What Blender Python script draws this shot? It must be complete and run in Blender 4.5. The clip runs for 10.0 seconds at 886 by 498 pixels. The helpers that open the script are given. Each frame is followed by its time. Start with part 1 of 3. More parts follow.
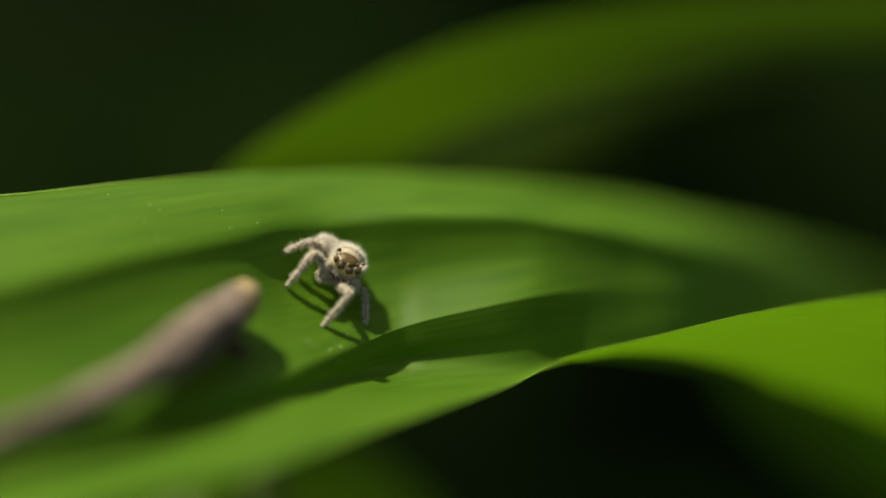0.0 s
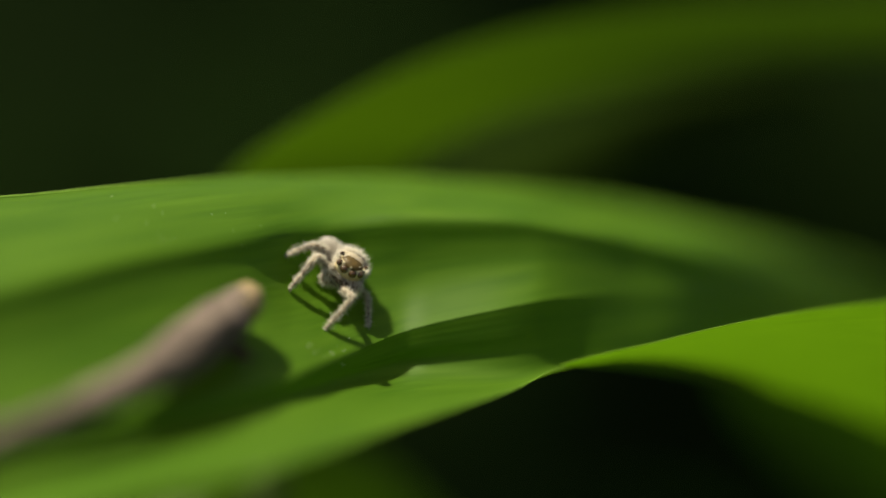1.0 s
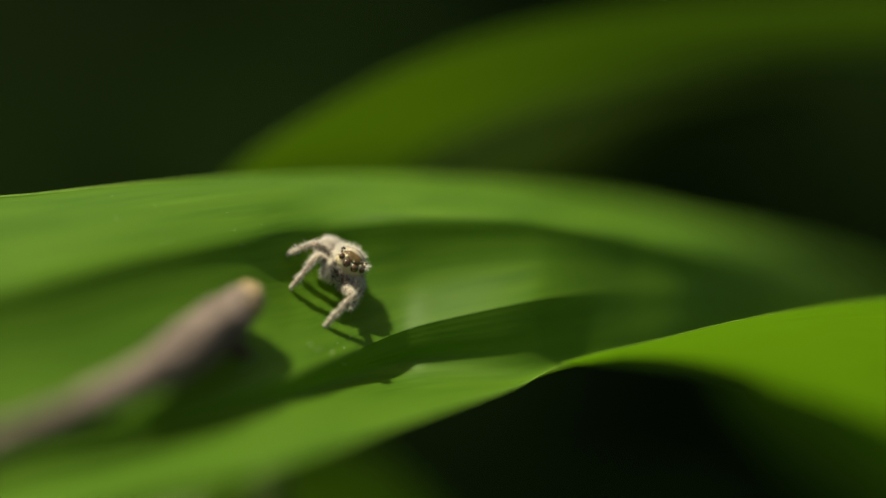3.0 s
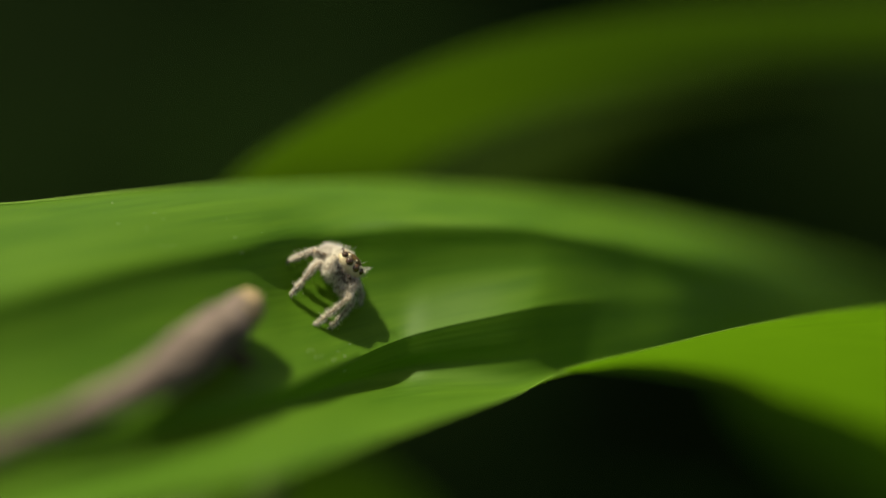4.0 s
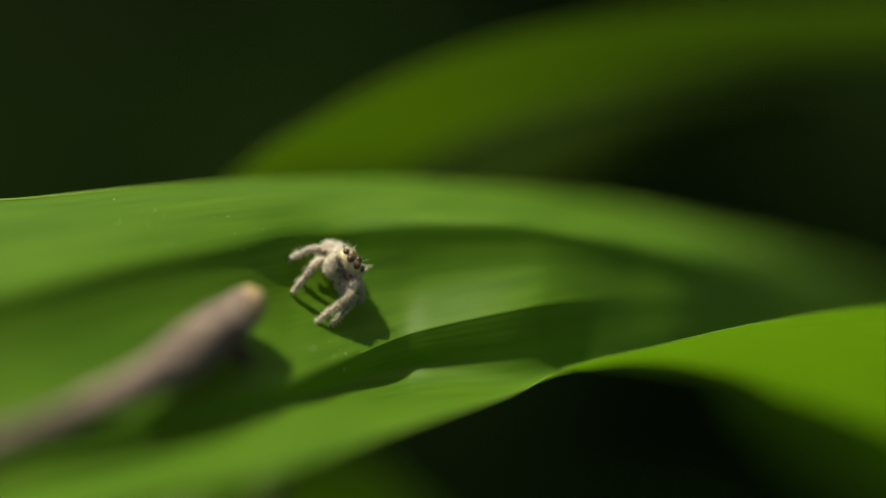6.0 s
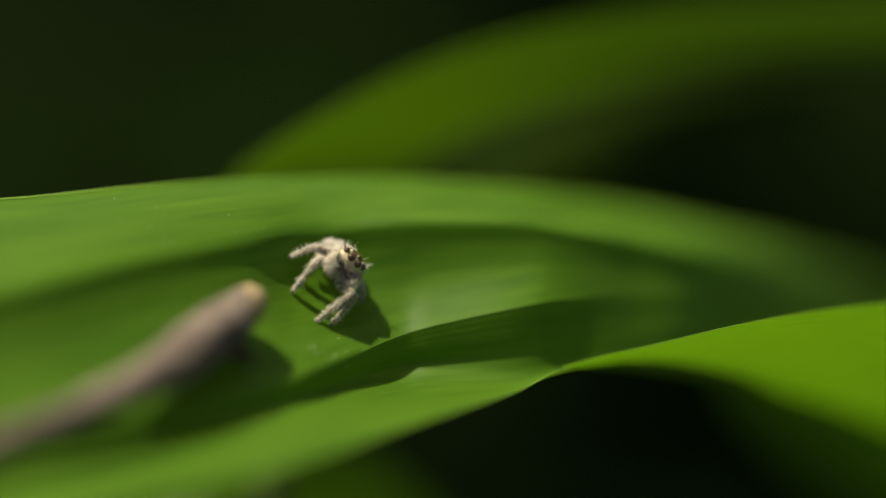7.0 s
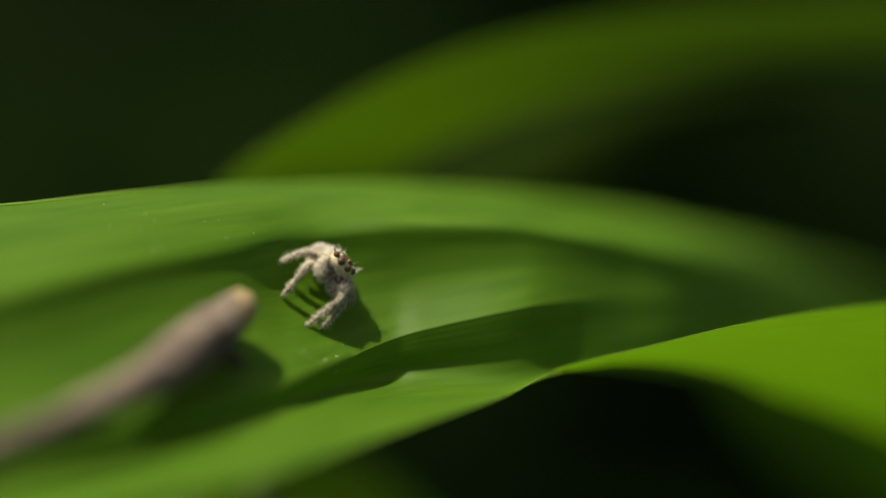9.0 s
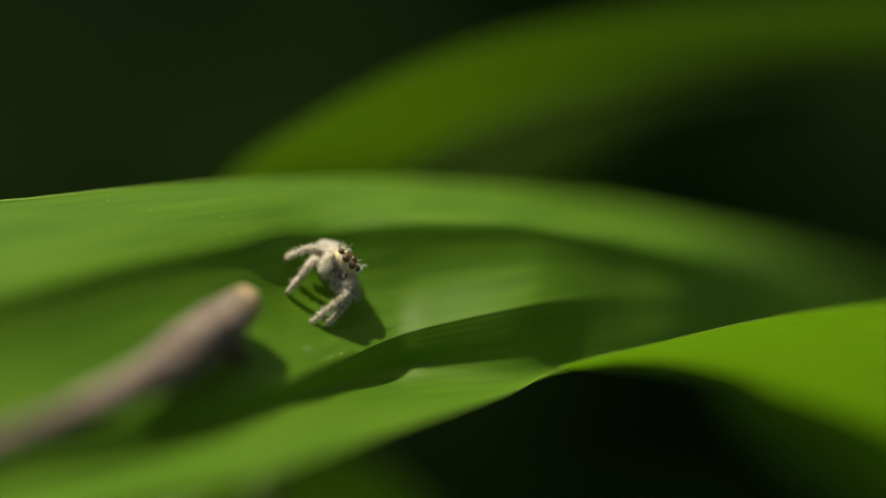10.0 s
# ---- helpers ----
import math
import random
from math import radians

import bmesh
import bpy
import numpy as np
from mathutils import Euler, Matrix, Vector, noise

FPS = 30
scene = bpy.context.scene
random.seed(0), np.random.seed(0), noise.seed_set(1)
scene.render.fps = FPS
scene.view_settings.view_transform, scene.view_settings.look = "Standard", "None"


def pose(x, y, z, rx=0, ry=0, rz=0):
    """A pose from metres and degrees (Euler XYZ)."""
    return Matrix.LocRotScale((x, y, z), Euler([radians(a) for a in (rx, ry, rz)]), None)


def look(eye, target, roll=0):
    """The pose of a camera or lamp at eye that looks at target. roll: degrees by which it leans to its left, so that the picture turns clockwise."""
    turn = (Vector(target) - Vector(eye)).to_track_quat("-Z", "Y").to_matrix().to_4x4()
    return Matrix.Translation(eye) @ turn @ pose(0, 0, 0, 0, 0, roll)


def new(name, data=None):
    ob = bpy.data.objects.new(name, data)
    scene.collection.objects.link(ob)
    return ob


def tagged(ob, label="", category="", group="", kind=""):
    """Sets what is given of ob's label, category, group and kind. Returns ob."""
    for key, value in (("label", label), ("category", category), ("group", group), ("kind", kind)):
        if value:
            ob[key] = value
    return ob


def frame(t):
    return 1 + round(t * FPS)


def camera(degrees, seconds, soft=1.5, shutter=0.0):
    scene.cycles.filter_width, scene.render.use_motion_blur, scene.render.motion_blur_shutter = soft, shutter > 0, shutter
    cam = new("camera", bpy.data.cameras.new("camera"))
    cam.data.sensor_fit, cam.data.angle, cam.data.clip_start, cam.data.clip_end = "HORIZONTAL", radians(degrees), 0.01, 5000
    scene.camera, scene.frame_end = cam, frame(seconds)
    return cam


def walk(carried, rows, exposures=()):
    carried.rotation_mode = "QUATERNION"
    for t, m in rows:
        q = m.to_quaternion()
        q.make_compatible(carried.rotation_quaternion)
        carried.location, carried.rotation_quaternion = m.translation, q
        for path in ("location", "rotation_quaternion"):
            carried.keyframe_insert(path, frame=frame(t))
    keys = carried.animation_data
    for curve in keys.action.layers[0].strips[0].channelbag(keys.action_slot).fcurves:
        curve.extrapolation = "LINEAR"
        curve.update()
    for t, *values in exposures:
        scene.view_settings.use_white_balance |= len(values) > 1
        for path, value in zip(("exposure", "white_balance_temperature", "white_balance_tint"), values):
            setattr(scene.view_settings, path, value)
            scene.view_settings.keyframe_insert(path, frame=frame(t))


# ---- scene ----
# The plant stands in a frame leaning 12 degrees away from the viewer; its points are in millimetres.
LEAN = 12.0
STAND = pose(0, 0, 0.55, -LEAN)
MM = 0.001

cam = camera(13.686, 10.0, soft=1.7)
cam.data.dof.use_dof = True
cam.data.dof.focus_distance = 0.2480
cam.data.dof.aperture_fstop = 4.6
cam.data.dof.aperture_blades = 0


def eye_row(t, pan, tilt, roll):
    """The macro camera, hand-held 25 cm in front of the spider: pan, tilt and roll in degrees."""
    return t, STAND @ pose(0, -0.25, 0) @ pose(0, 0, 0, 0, 0, pan) @ pose(0, 0, 0, 90 + tilt) @ pose(0, 0, 0, 0, 0, roll)


walk(cam, [eye_row(*r) for r in (
    (0, 0.0000, 0.0000, 0.000),
    (0.5, -0.0301, 0.0360, -0.096),
    (1, 0.0491, 0.0629, 0.391),
    (1.5, 0.0492, 0.0446, 0.281),
    (2, 0.0801, 0.0314, 0.441),
    (2.5, 0.0611, 0.0235, 0.227),
    (4, 0.0649, 0.1505, 0.186),
    (4.5, 0.0658, 0.2128, 0.360),
    (5, 0.0622, 0.2163, 0.338),
    (5.5, 0.0816, 0.1666, 0.447),
    (7, 0.0913, 0.0922, 0.351),
    (7.5, 0.0426, 0.1259, 0.122),
    (8, -0.0096, 0.1532, 0.074),
    (8.5, -0.0734, 0.1668, -0.043),
    (9, -0.0640, 0.1522, 0.017),
    (9.5, 0.0118, 0.1275, 0.281),
    (10, 0.0074, 0.1080, 0.193),
)], exposures=[(0.0, 0.65, 7300, 1), (10.0, 0.65, 7300, 1)])

# ---- world and sun ----
TO_SUN = (STAND.to_3x3() @ Vector((-0.36, -0.20, 0.91))).normalized()
world = bpy.data.worlds.new("world")
scene.world = world
world.use_nodes = True
wn = world.node_tree
sky = wn.nodes.new("ShaderNodeTexSky")
sky.sky_type, sky.sun_disc = "NISHITA", False
sky.sun_elevation = math.asin(TO_SUN.z)
sky.sun_rotation = math.atan2(TO_SUN.x, TO_SUN.y)
sky.dust_density, sky.air_density = 4.0, 0.7
wn.links.new(sky.outputs[0], wn.nodes["Background"].inputs[0])
wn.nodes["Background"].inputs[1].default_value = 0.08
sun_data = bpy.data.lights.new("sun", "SUN")
sun_data.energy, sun_data.angle, sun_data.color = 5.0, radians(0.6), (1.0, 0.93, 0.78)
sun = new("sun", sun_data)
sun.matrix_basis = look(TO_SUN * 3 + Vector((0, 0, 0.55)), (0, 0, 0.55))


# ---- materials ----
def nodes_of(name):
    m = bpy.data.materials.new(name)
    m.use_nodes = True
    return m, m.node_tree, m.node_tree.nodes["Principled BSDF"]


def ramp(nt, source, stops):
    r = nt.nodes.new("ShaderNodeValToRGB")
    while len(r.color_ramp.elements) < len(stops):
        r.color_ramp.elements.new(0.5)
    for e, (p, c) in zip(r.color_ramp.elements, stops):
        e.position, e.color = p, (*c, 1)
    nt.links.new(source, r.inputs[0])
    return r.outputs[0]


def noise_of(nt, scale, detail=4, vector=None, rough=0.55):
    n = nt.nodes.new("ShaderNodeTexNoise")
    n.inputs["Scale"].default_value, n.inputs["Detail"].default_value = scale, detail
    n.inputs["Roughness"].default_value = rough
    if vector:
        nt.links.new(vector, n.inputs["Vector"])
    return n.outputs[0]


def place_of(nt, scale=(1, 1, 1), kind="Object"):
    c = nt.nodes.new("ShaderNodeTexCoord")
    m = nt.nodes.new("ShaderNodeMapping")
    m.inputs["Scale"].default_value = scale
    nt.links.new(c.outputs[kind], m.inputs["Vector"])
    return m.outputs[0]


def maths(nt, op, a, b):
    n = nt.nodes.new("ShaderNodeMath")
    n.operation = op
    for k, v in enumerate((a, b)):
        if isinstance(v, (int, float)):
            n.inputs[k].default_value = v
        else:
            nt.links.new(v, n.inputs[k])
    return n.outputs[0]


def bump(nt, bsdf, height, strength, distance):
    b = nt.nodes.new("ShaderNodeBump")
    b.inputs["Strength"].default_value, b.inputs["Distance"].default_value = strength, distance
    nt.links.new(height, b.inputs["Height"])
    nt.links.new(b.outputs[0], bsdf.inputs["Normal"])
    return b.outputs[0]


def leaf_material(name, dark, light, through_colour, share, rough=0.38, veins=90, spec=0.5, brown_patch=None):
    """A living leaf: waxy green skin with parallel veins, light passing through in a yellower green."""
    m, nt, p = nodes_of(name)
    uv = place_of(nt, (1, 1, 1), "UV")
    along = place_of(nt, (14, veins, 1), "UV")
    streak = noise_of(nt, 1.0, 3, along)
    blotch = noise_of(nt, 3.5, 4, place_of(nt, (2, 5, 1), "UV"))
    both = maths(nt, "ADD", maths(nt, "MULTIPLY", streak, 0.4), maths(nt, "MULTIPLY", blotch, 0.6))
    colour = ramp(nt, both, [(0.36, dark), (0.64, light)])
    if brown_patch:
        # a brown patch mixed into the colour, with a ragged border
        far = nt.nodes.new("ShaderNodeVectorMath")
        far.operation = "DISTANCE"
        nt.links.new(place_of(nt), far.inputs[0])
        far.inputs[1].default_value = brown_patch
        ragged = maths(nt, "ADD", maths(nt, "MULTIPLY", far.outputs["Value"], 420.0), maths(nt, "MULTIPLY", noise_of(nt, 700, 4, place_of(nt)), 0.7))
        browned = nt.nodes.new("ShaderNodeMix")
        browned.data_type = "RGBA"
        browned.inputs[7].default_value = (0.13, 0.095, 0.045, 1)
        nt.links.new(ramp(nt, ragged, [(0.3, (0.7, 0.7, 0.7)), (1.0, (0, 0, 0))]), browned.inputs[0])
        nt.links.new(colour, browned.inputs[6])
        colour = browned.outputs[2]
    nt.links.new(colour, p.inputs["Base Color"])
    p.inputs["Roughness"].default_value = rough
    p.inputs["Specular IOR Level"].default_value = spec
    wave = nt.nodes.new("ShaderNodeTexWave")
    wave.bands_direction = "Y"
    wave.inputs["Scale"].default_value, wave.inputs["Distortion"].default_value = veins / 6.0, 0.6
    nt.links.new(uv, wave.inputs["Vector"])
    h = maths(nt, "ADD", maths(nt, "MULTIPLY", wave.outputs[1], 0.7), maths(nt, "MULTIPLY", streak, 0.5))
    nrm = bump(nt, p, h, 0.07, 0.00010)
    tr = nt.nodes.new("ShaderNodeBsdfTranslucent")
    mul = nt.nodes.new("ShaderNodeMix")
    mul.data_type, mul.blend_type = "RGBA", "MULTIPLY"
    mul.inputs[0].default_value = 0.6
    mul.inputs[6].default_value = (*through_colour, 1)
    nt.links.new(ramp(nt, both, [(0.3, (0.6, 0.65, 0.5)), (0.7, (1, 1, 1))]), mul.inputs[7])
    nt.links.new(mul.outputs[2], tr.inputs["Color"])
    nt.links.new(nrm, tr.inputs["Normal"])
    mix = nt.nodes.new("ShaderNodeMixShader")
    mix.inputs[0].default_value = share
    nt.links.new(p.outputs[0], mix.inputs[1])
    nt.links.new(tr.outputs[0], mix.inputs[2])
    nt.links.new(mix.outputs[0], nt.nodes["Material Output"].inputs[0])
    return m


def plain_material(name, dark, light, scale, rough, spec=0.4, relief=0.0, grain=(1, 1, 1), coat=0.0):
    m, nt, p = nodes_of(name)
    where = place_of(nt, grain)
    big, fine = noise_of(nt, scale, 4, where), noise_of(nt, scale * 6, 3, where)
    both = maths(nt, "ADD", maths(nt, "MULTIPLY", big, 0.6), maths(nt, "MULTIPLY", fine, 0.4))
    nt.links.new(ramp(nt, both, [(0.35, dark), (0.65, light)]), p.inputs["Base Color"])
    p.inputs["Roughness"].default_value, p.inputs["Specular IOR Level"].default_value = rough, spec
    p.inputs["Coat Weight"].default_value = coat
    p.inputs["Coat Roughness"].default_value = 0.1
    if relief:
        bump(nt, p, both, 0.6, relief)
    return m


def lucent(m, share):
    """Lets light through fine hair and thin pale skin."""
    nt = m.node_tree
    p = nt.nodes["Principled BSDF"]
    tr, mix = nt.nodes.new("ShaderNodeBsdfTranslucent"), nt.nodes.new("ShaderNodeMixShader")
    nt.links.new(p.inputs["Base Color"].links[0].from_socket, tr.inputs["Color"])
    mix.inputs[0].default_value = share
    nt.links.new(p.outputs[0], mix.inputs[1])
    nt.links.new(tr.outputs[0], mix.inputs[2])
    nt.links.new(mix.outputs[0], nt.nodes["Material Output"].inputs[0])


LEAF = leaf_material("pleated leaf", (0.044, 0.113, 0.007), (0.085, 0.176, 0.013), (0.16, 0.34, 0.009), 0.40, 0.52, spec=0.15, brown_patch=(-0.0121, -0.0006, -0.0019))
LEAF_THIN = leaf_material("thin sunlit leaf", (0.055, 0.14, 0.01), (0.085, 0.19, 0.015), (0.078, 0.180, 0.005), 0.6, 0.5, 60, 0.2)
LEAF_OLIVE = leaf_material("olive leaf", (0.05, 0.09, 0.01), (0.08, 0.13, 0.014), (0.050, 0.108, 0.003), 0.5, 0.6, 50, 0.15)
# the sun reaches this leaf; its shade is put into the dark colour
LEAF_SHADE_TONE = leaf_material("shade-toned leaf", (0.010, 0.021, 0.002), (0.016, 0.030, 0.003), (0.016, 0.034, 0.002), 0.3, 0.8, 50, 0.02)
# leaves on the bank: their shade is painted in as a very dark green
LEAF_FAR = leaf_material("shade-dark undergrowth leaf", (0.007, 0.021, 0.0016), (0.014, 0.035, 0.003), (0.01, 0.022, 0.002), 0.2, 0.85, 30, 0.05)
# green lowered by about half: shade under the big leaf is painted in
LEAF_LOW = leaf_material("low leaf with shade tone", (0.024, 0.06, 0.006), (0.038, 0.085, 0.009), (0.036, 0.085, 0.004), 0.3, 0.7, 50, 0.1)
LEAF_DROOP = leaf_material("drooping leaf", (0.030, 0.080, 0.006), (0.052, 0.118, 0.009), (0.062, 0.165, 0.004), 0.45, 0.75, 50, 0.05)
STEM = plain_material("green stem", (0.06, 0.10, 0.02), (0.10, 0.15, 0.04), 60, 0.5, relief=0.0004, grain=(3, 3, 0.5))
RIM = leaf_material("leaf rim", (0.18, 0.33, 0.05), (0.26, 0.42, 0.08), (0.3, 0.5, 0.03), 0.4, 0.6, spec=0.15)
BARK = plain_material("grey brown twig", (0.056, 0.041, 0.034), (0.185, 0.143, 0.120), 420, 0.85, 0.2, 0.0004)
CUT = plain_material("ochre wood end", (0.20, 0.14, 0.07), (0.36, 0.27, 0.15), 600, 0.75, 0.25, 0.0003)
NUB = plain_material("dark twig bud", (0.03, 0.02, 0.014), (0.07, 0.045, 0.03), 600, 0.8, 0.2, 0.0003)
SKIN = plain_material("tan spider skin", (0.18, 0.13, 0.085), (0.40, 0.32, 0.22), 900, 0.55, 0.4, 0.00005)
FACE = plain_material("cream spider face", (0.56, 0.45, 0.26), (0.74, 0.64, 0.42), 700, 0.5, 0.4, 0.00004)
PALE = plain_material("pale spider skin", (0.34, 0.28, 0.20), (0.56, 0.49, 0.38), 900, 0.55, 0.35, 0.00005)
FUR = plain_material("cream white fur", (0.80, 0.76, 0.68), (0.95, 0.92, 0.86), 1500, 0.55, 0.4)
FUR_GREY = plain_material("grey beige fur", (0.66, 0.62, 0.57), (0.86, 0.82, 0.77), 1500, 0.55, 0.4)
for hair in (FUR, FUR_GREY):
    lucent(hair, 0.58)
for skin in (PALE, FACE):
    lucent(skin, 0.25)
BRISTLE = plain_material("dark bristles", (0.035, 0.022, 0.014), (0.10, 0.065, 0.042), 900, 0.6, 0.3)
EYE = plain_material("dark amber eye", (0.022, 0.010, 0.003), (0.075, 0.035, 0.008), 500, 0.12, 0.6, coat=0.4)
AMBER = plain_material("amber eye field", (0.045, 0.028, 0.007), (0.14, 0.088, 0.026), 900, 0.5, 0.3, 0.00003)
SPOT = plain_material("cream scales", (0.6, 0.5, 0.32), (0.8, 0.7, 0.5), 1500, 0.6, 0.3)
CLAW = plain_material("black claw", (0.006, 0.006, 0.006), (0.012, 0.01, 0.01), 900, 0.4)
SOIL = plain_material("dark forest soil", (0.018, 0.015, 0.008), (0.045, 0.036, 0.02), 3, 0.95, 0.1, 0.01)
# deep shade is put into this near-black green; no canopy shades the bank
BANK = plain_material("undergrowth with shade tone", (0.004, 0.011, 0.0009), (0.008, 0.020, 0.0017), 2.2, 0.95, 0.1, 0.01)
SPECK = plain_material("pale dust", (0.6, 0.62, 0.55), (0.85, 0.86, 0.8), 900, 0.5)


# ---- building ----
def mesh_of(name, verts, faces, material, smooth=True, uvs=None):
    me = bpy.data.meshes.new(name)
    me.from_pydata([tuple(v) for v in verts], [], faces)
    if uvs is not None:
        layer = me.uv_layers.new(name="UVMap")
        for poly in me.polygons:
            for li in poly.loop_indices:
                layer.data[li].uv = uvs[me.loops[li].vertex_index]
    me.polygons.foreach_set("use_smooth", [smooth] * len(me.polygons))
    me.materials.append(material)
    return me


def piece(name, me, parent, label=""):
    ob = new(name, me)
    ob.parent = parent
    return tagged(ob, label)


def thing(name, m, label, category, group="", kind=""):
    ob = new(name)
    ob.empty_display_size = 0.005
    ob.matrix_basis = m
    return tagged(ob, label, category, group, kind)


def curve_through(points, per=8):
    """A smooth line through the points, per steps to each stretch."""
    p = np.array(points, float)
    p = np.vstack((2 * p[0] - p[1], p, 2 * p[-1] - p[-2]))
    out = []
    for i in range(1, len(p) - 2):
        a, b, c, d = p[i - 1:i + 3]
        for k in range(per):
            t = k / per
            out.append(0.5 * (2 * b + (c - a) * t + (2 * a - 5 * b + 4 * c - d) * t * t + (3 * b - a - 3 * c + d) * t ** 3))
    out.append(p[-2])
    return np.array(out)


def sheet(name, rows, material):
    """A leaf skin from rows of points across it."""
    n, k = len(rows), len(rows[0])
    verts = [p for r in rows for p in r]
    uvs = [(i / (n - 1), j / (k - 1)) for i in range(n) for j in range(k)]
    faces = [(i * k + j, i * k + j + 1, (i + 1) * k + j + 1, (i + 1) * k + j) for i in range(n - 1) for j in range(k - 1)]
    me = mesh_of(name, verts, faces, material, True, uvs)
    return me


def tube(points, radii, sides=12, ends=True):
    """Verts and faces of a round tube along the points."""
    p = np.array(points, float)
    tang = np.gradient(p, axis=0)
    tang /= np.linalg.norm(tang, axis=1)[:, None]
    up = np.array((0.31, 0.87, 0.38))
    verts, faces = [], []
    for i, (c, d, r) in enumerate(zip(p, tang, radii)):
        a = np.cross(d, up)
        a /= np.linalg.norm(a)
        b = np.cross(d, a)
        for j in range(sides):
            w = 2 * math.pi * j / sides
            verts.append(c + r * (a * math.cos(w) + b * math.sin(w)))
    for i in range(len(p) - 1):
        for j in range(sides):
            k = (j + 1) % sides
            faces.append((i * sides + j, i * sides + k, (i + 1) * sides + k, (i + 1) * sides + j))
    if ends:
        faces.append(tuple(range(sides))[::-1])
        faces.append(tuple((len(p) - 1) * sides + j for j in range(sides)))
    return verts, faces


def fold(me, rows, across, j, start):
    """Marks the line j across the sheet as a sharp fold from x = start on."""
    mark = me.attributes.new("sharp_edge", "BOOLEAN", "EDGE")
    on = set((i * across + j, (i + 1) * across + j) for i in range(len(rows) - 1) if rows[i][j][0] > start)
    for e in me.edges:
        a, c = e.vertices
        if (min(a, c), max(a, c)) in on:
            mark.data[e.index].value = True


def margin(parent, line, radius=0.00005):
    """The firm pale rim along a leaf's edge."""
    v, f = tube(line, np.full(len(line), radius), 6)
    return piece("margin", mesh_of("margin", v, f, RIM), parent, "pale green leaf margin")


def stalk(parent, start, foot, radius, name="petiole"):
    """The stalk that carries a leaf, from its base (in the leaf's own space) down to the ground."""
    inv = STAND.inverted()
    a, c = Vector(start), inv @ Vector(foot)
    b = a.lerp(c, 0.35) + Vector((0, 0, 0.03))
    line = curve_through([a, b, a.lerp(c, 0.7), c], 8)
    v, f = tube(line, np.linspace(radius * 0.8, radius * 1.6, len(line)), 10)
    return piece(name, mesh_of(name, v, f, STEM), parent)


def blade(name, top, low, material, label, camber, foot, base_at_end=False):
    """A strap leaf between its two margins, bowed across by camber (mm)."""
    a, b = curve_through(top, 10) * MM, curve_through(low, 10) * MM
    rows = []
    for i, (p, q) in enumerate(zip(a, b)):
        n = np.cross(q - p, a[min(i + 1, len(a) - 1)] - a[max(i - 1, 0)])
        n /= np.linalg.norm(n) + 1e-12
        row = []
        for j in range(17):
            v = j / 16
            h = min(1, np.linalg.norm(q - p) / 0.006) * camber * MM * (1 - (2 * v - 1) ** 2)
            row.append(p + (q - p) * v + n * h)
        rows.append(row)
    ob = thing(name, STAND, label, "leaf", "leaves of the plant")
    piece("blade", sheet("blade", rows, material), ob)
    margin(ob, a, 0.00002)
    margin(ob, b, 0.00002)
    base = rows[-1][8] if base_at_end else rows[0][8]
    stalk(ob, base, foot, 0.0016)
    return ob


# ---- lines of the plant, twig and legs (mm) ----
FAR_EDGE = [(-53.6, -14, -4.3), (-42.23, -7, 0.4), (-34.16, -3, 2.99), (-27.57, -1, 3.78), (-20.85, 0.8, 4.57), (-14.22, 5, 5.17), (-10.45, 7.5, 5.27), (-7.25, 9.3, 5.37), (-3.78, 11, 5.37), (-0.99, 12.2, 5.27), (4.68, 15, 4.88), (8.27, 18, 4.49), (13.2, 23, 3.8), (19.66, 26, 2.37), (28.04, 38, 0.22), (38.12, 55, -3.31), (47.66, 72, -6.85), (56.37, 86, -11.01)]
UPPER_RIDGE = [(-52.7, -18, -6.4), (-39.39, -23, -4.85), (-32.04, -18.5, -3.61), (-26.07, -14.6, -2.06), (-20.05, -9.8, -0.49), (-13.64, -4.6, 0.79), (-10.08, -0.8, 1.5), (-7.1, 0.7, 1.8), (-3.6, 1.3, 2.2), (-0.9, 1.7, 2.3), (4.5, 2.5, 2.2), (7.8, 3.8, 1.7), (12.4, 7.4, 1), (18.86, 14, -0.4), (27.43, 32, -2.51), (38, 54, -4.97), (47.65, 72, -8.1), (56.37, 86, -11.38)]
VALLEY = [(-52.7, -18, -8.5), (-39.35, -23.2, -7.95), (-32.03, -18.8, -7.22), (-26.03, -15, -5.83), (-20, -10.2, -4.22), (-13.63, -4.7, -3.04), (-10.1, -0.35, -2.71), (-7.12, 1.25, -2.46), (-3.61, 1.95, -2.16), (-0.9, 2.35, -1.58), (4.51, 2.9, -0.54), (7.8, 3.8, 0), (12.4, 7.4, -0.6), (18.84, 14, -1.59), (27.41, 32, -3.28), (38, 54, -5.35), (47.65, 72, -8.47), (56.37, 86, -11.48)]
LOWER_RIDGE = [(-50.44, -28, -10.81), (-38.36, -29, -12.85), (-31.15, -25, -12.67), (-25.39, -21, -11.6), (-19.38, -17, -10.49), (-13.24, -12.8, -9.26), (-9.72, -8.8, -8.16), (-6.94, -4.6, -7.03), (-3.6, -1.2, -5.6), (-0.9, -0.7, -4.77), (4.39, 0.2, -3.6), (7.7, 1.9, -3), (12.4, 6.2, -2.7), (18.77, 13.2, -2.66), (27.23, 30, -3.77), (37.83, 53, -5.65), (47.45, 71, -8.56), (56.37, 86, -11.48)]
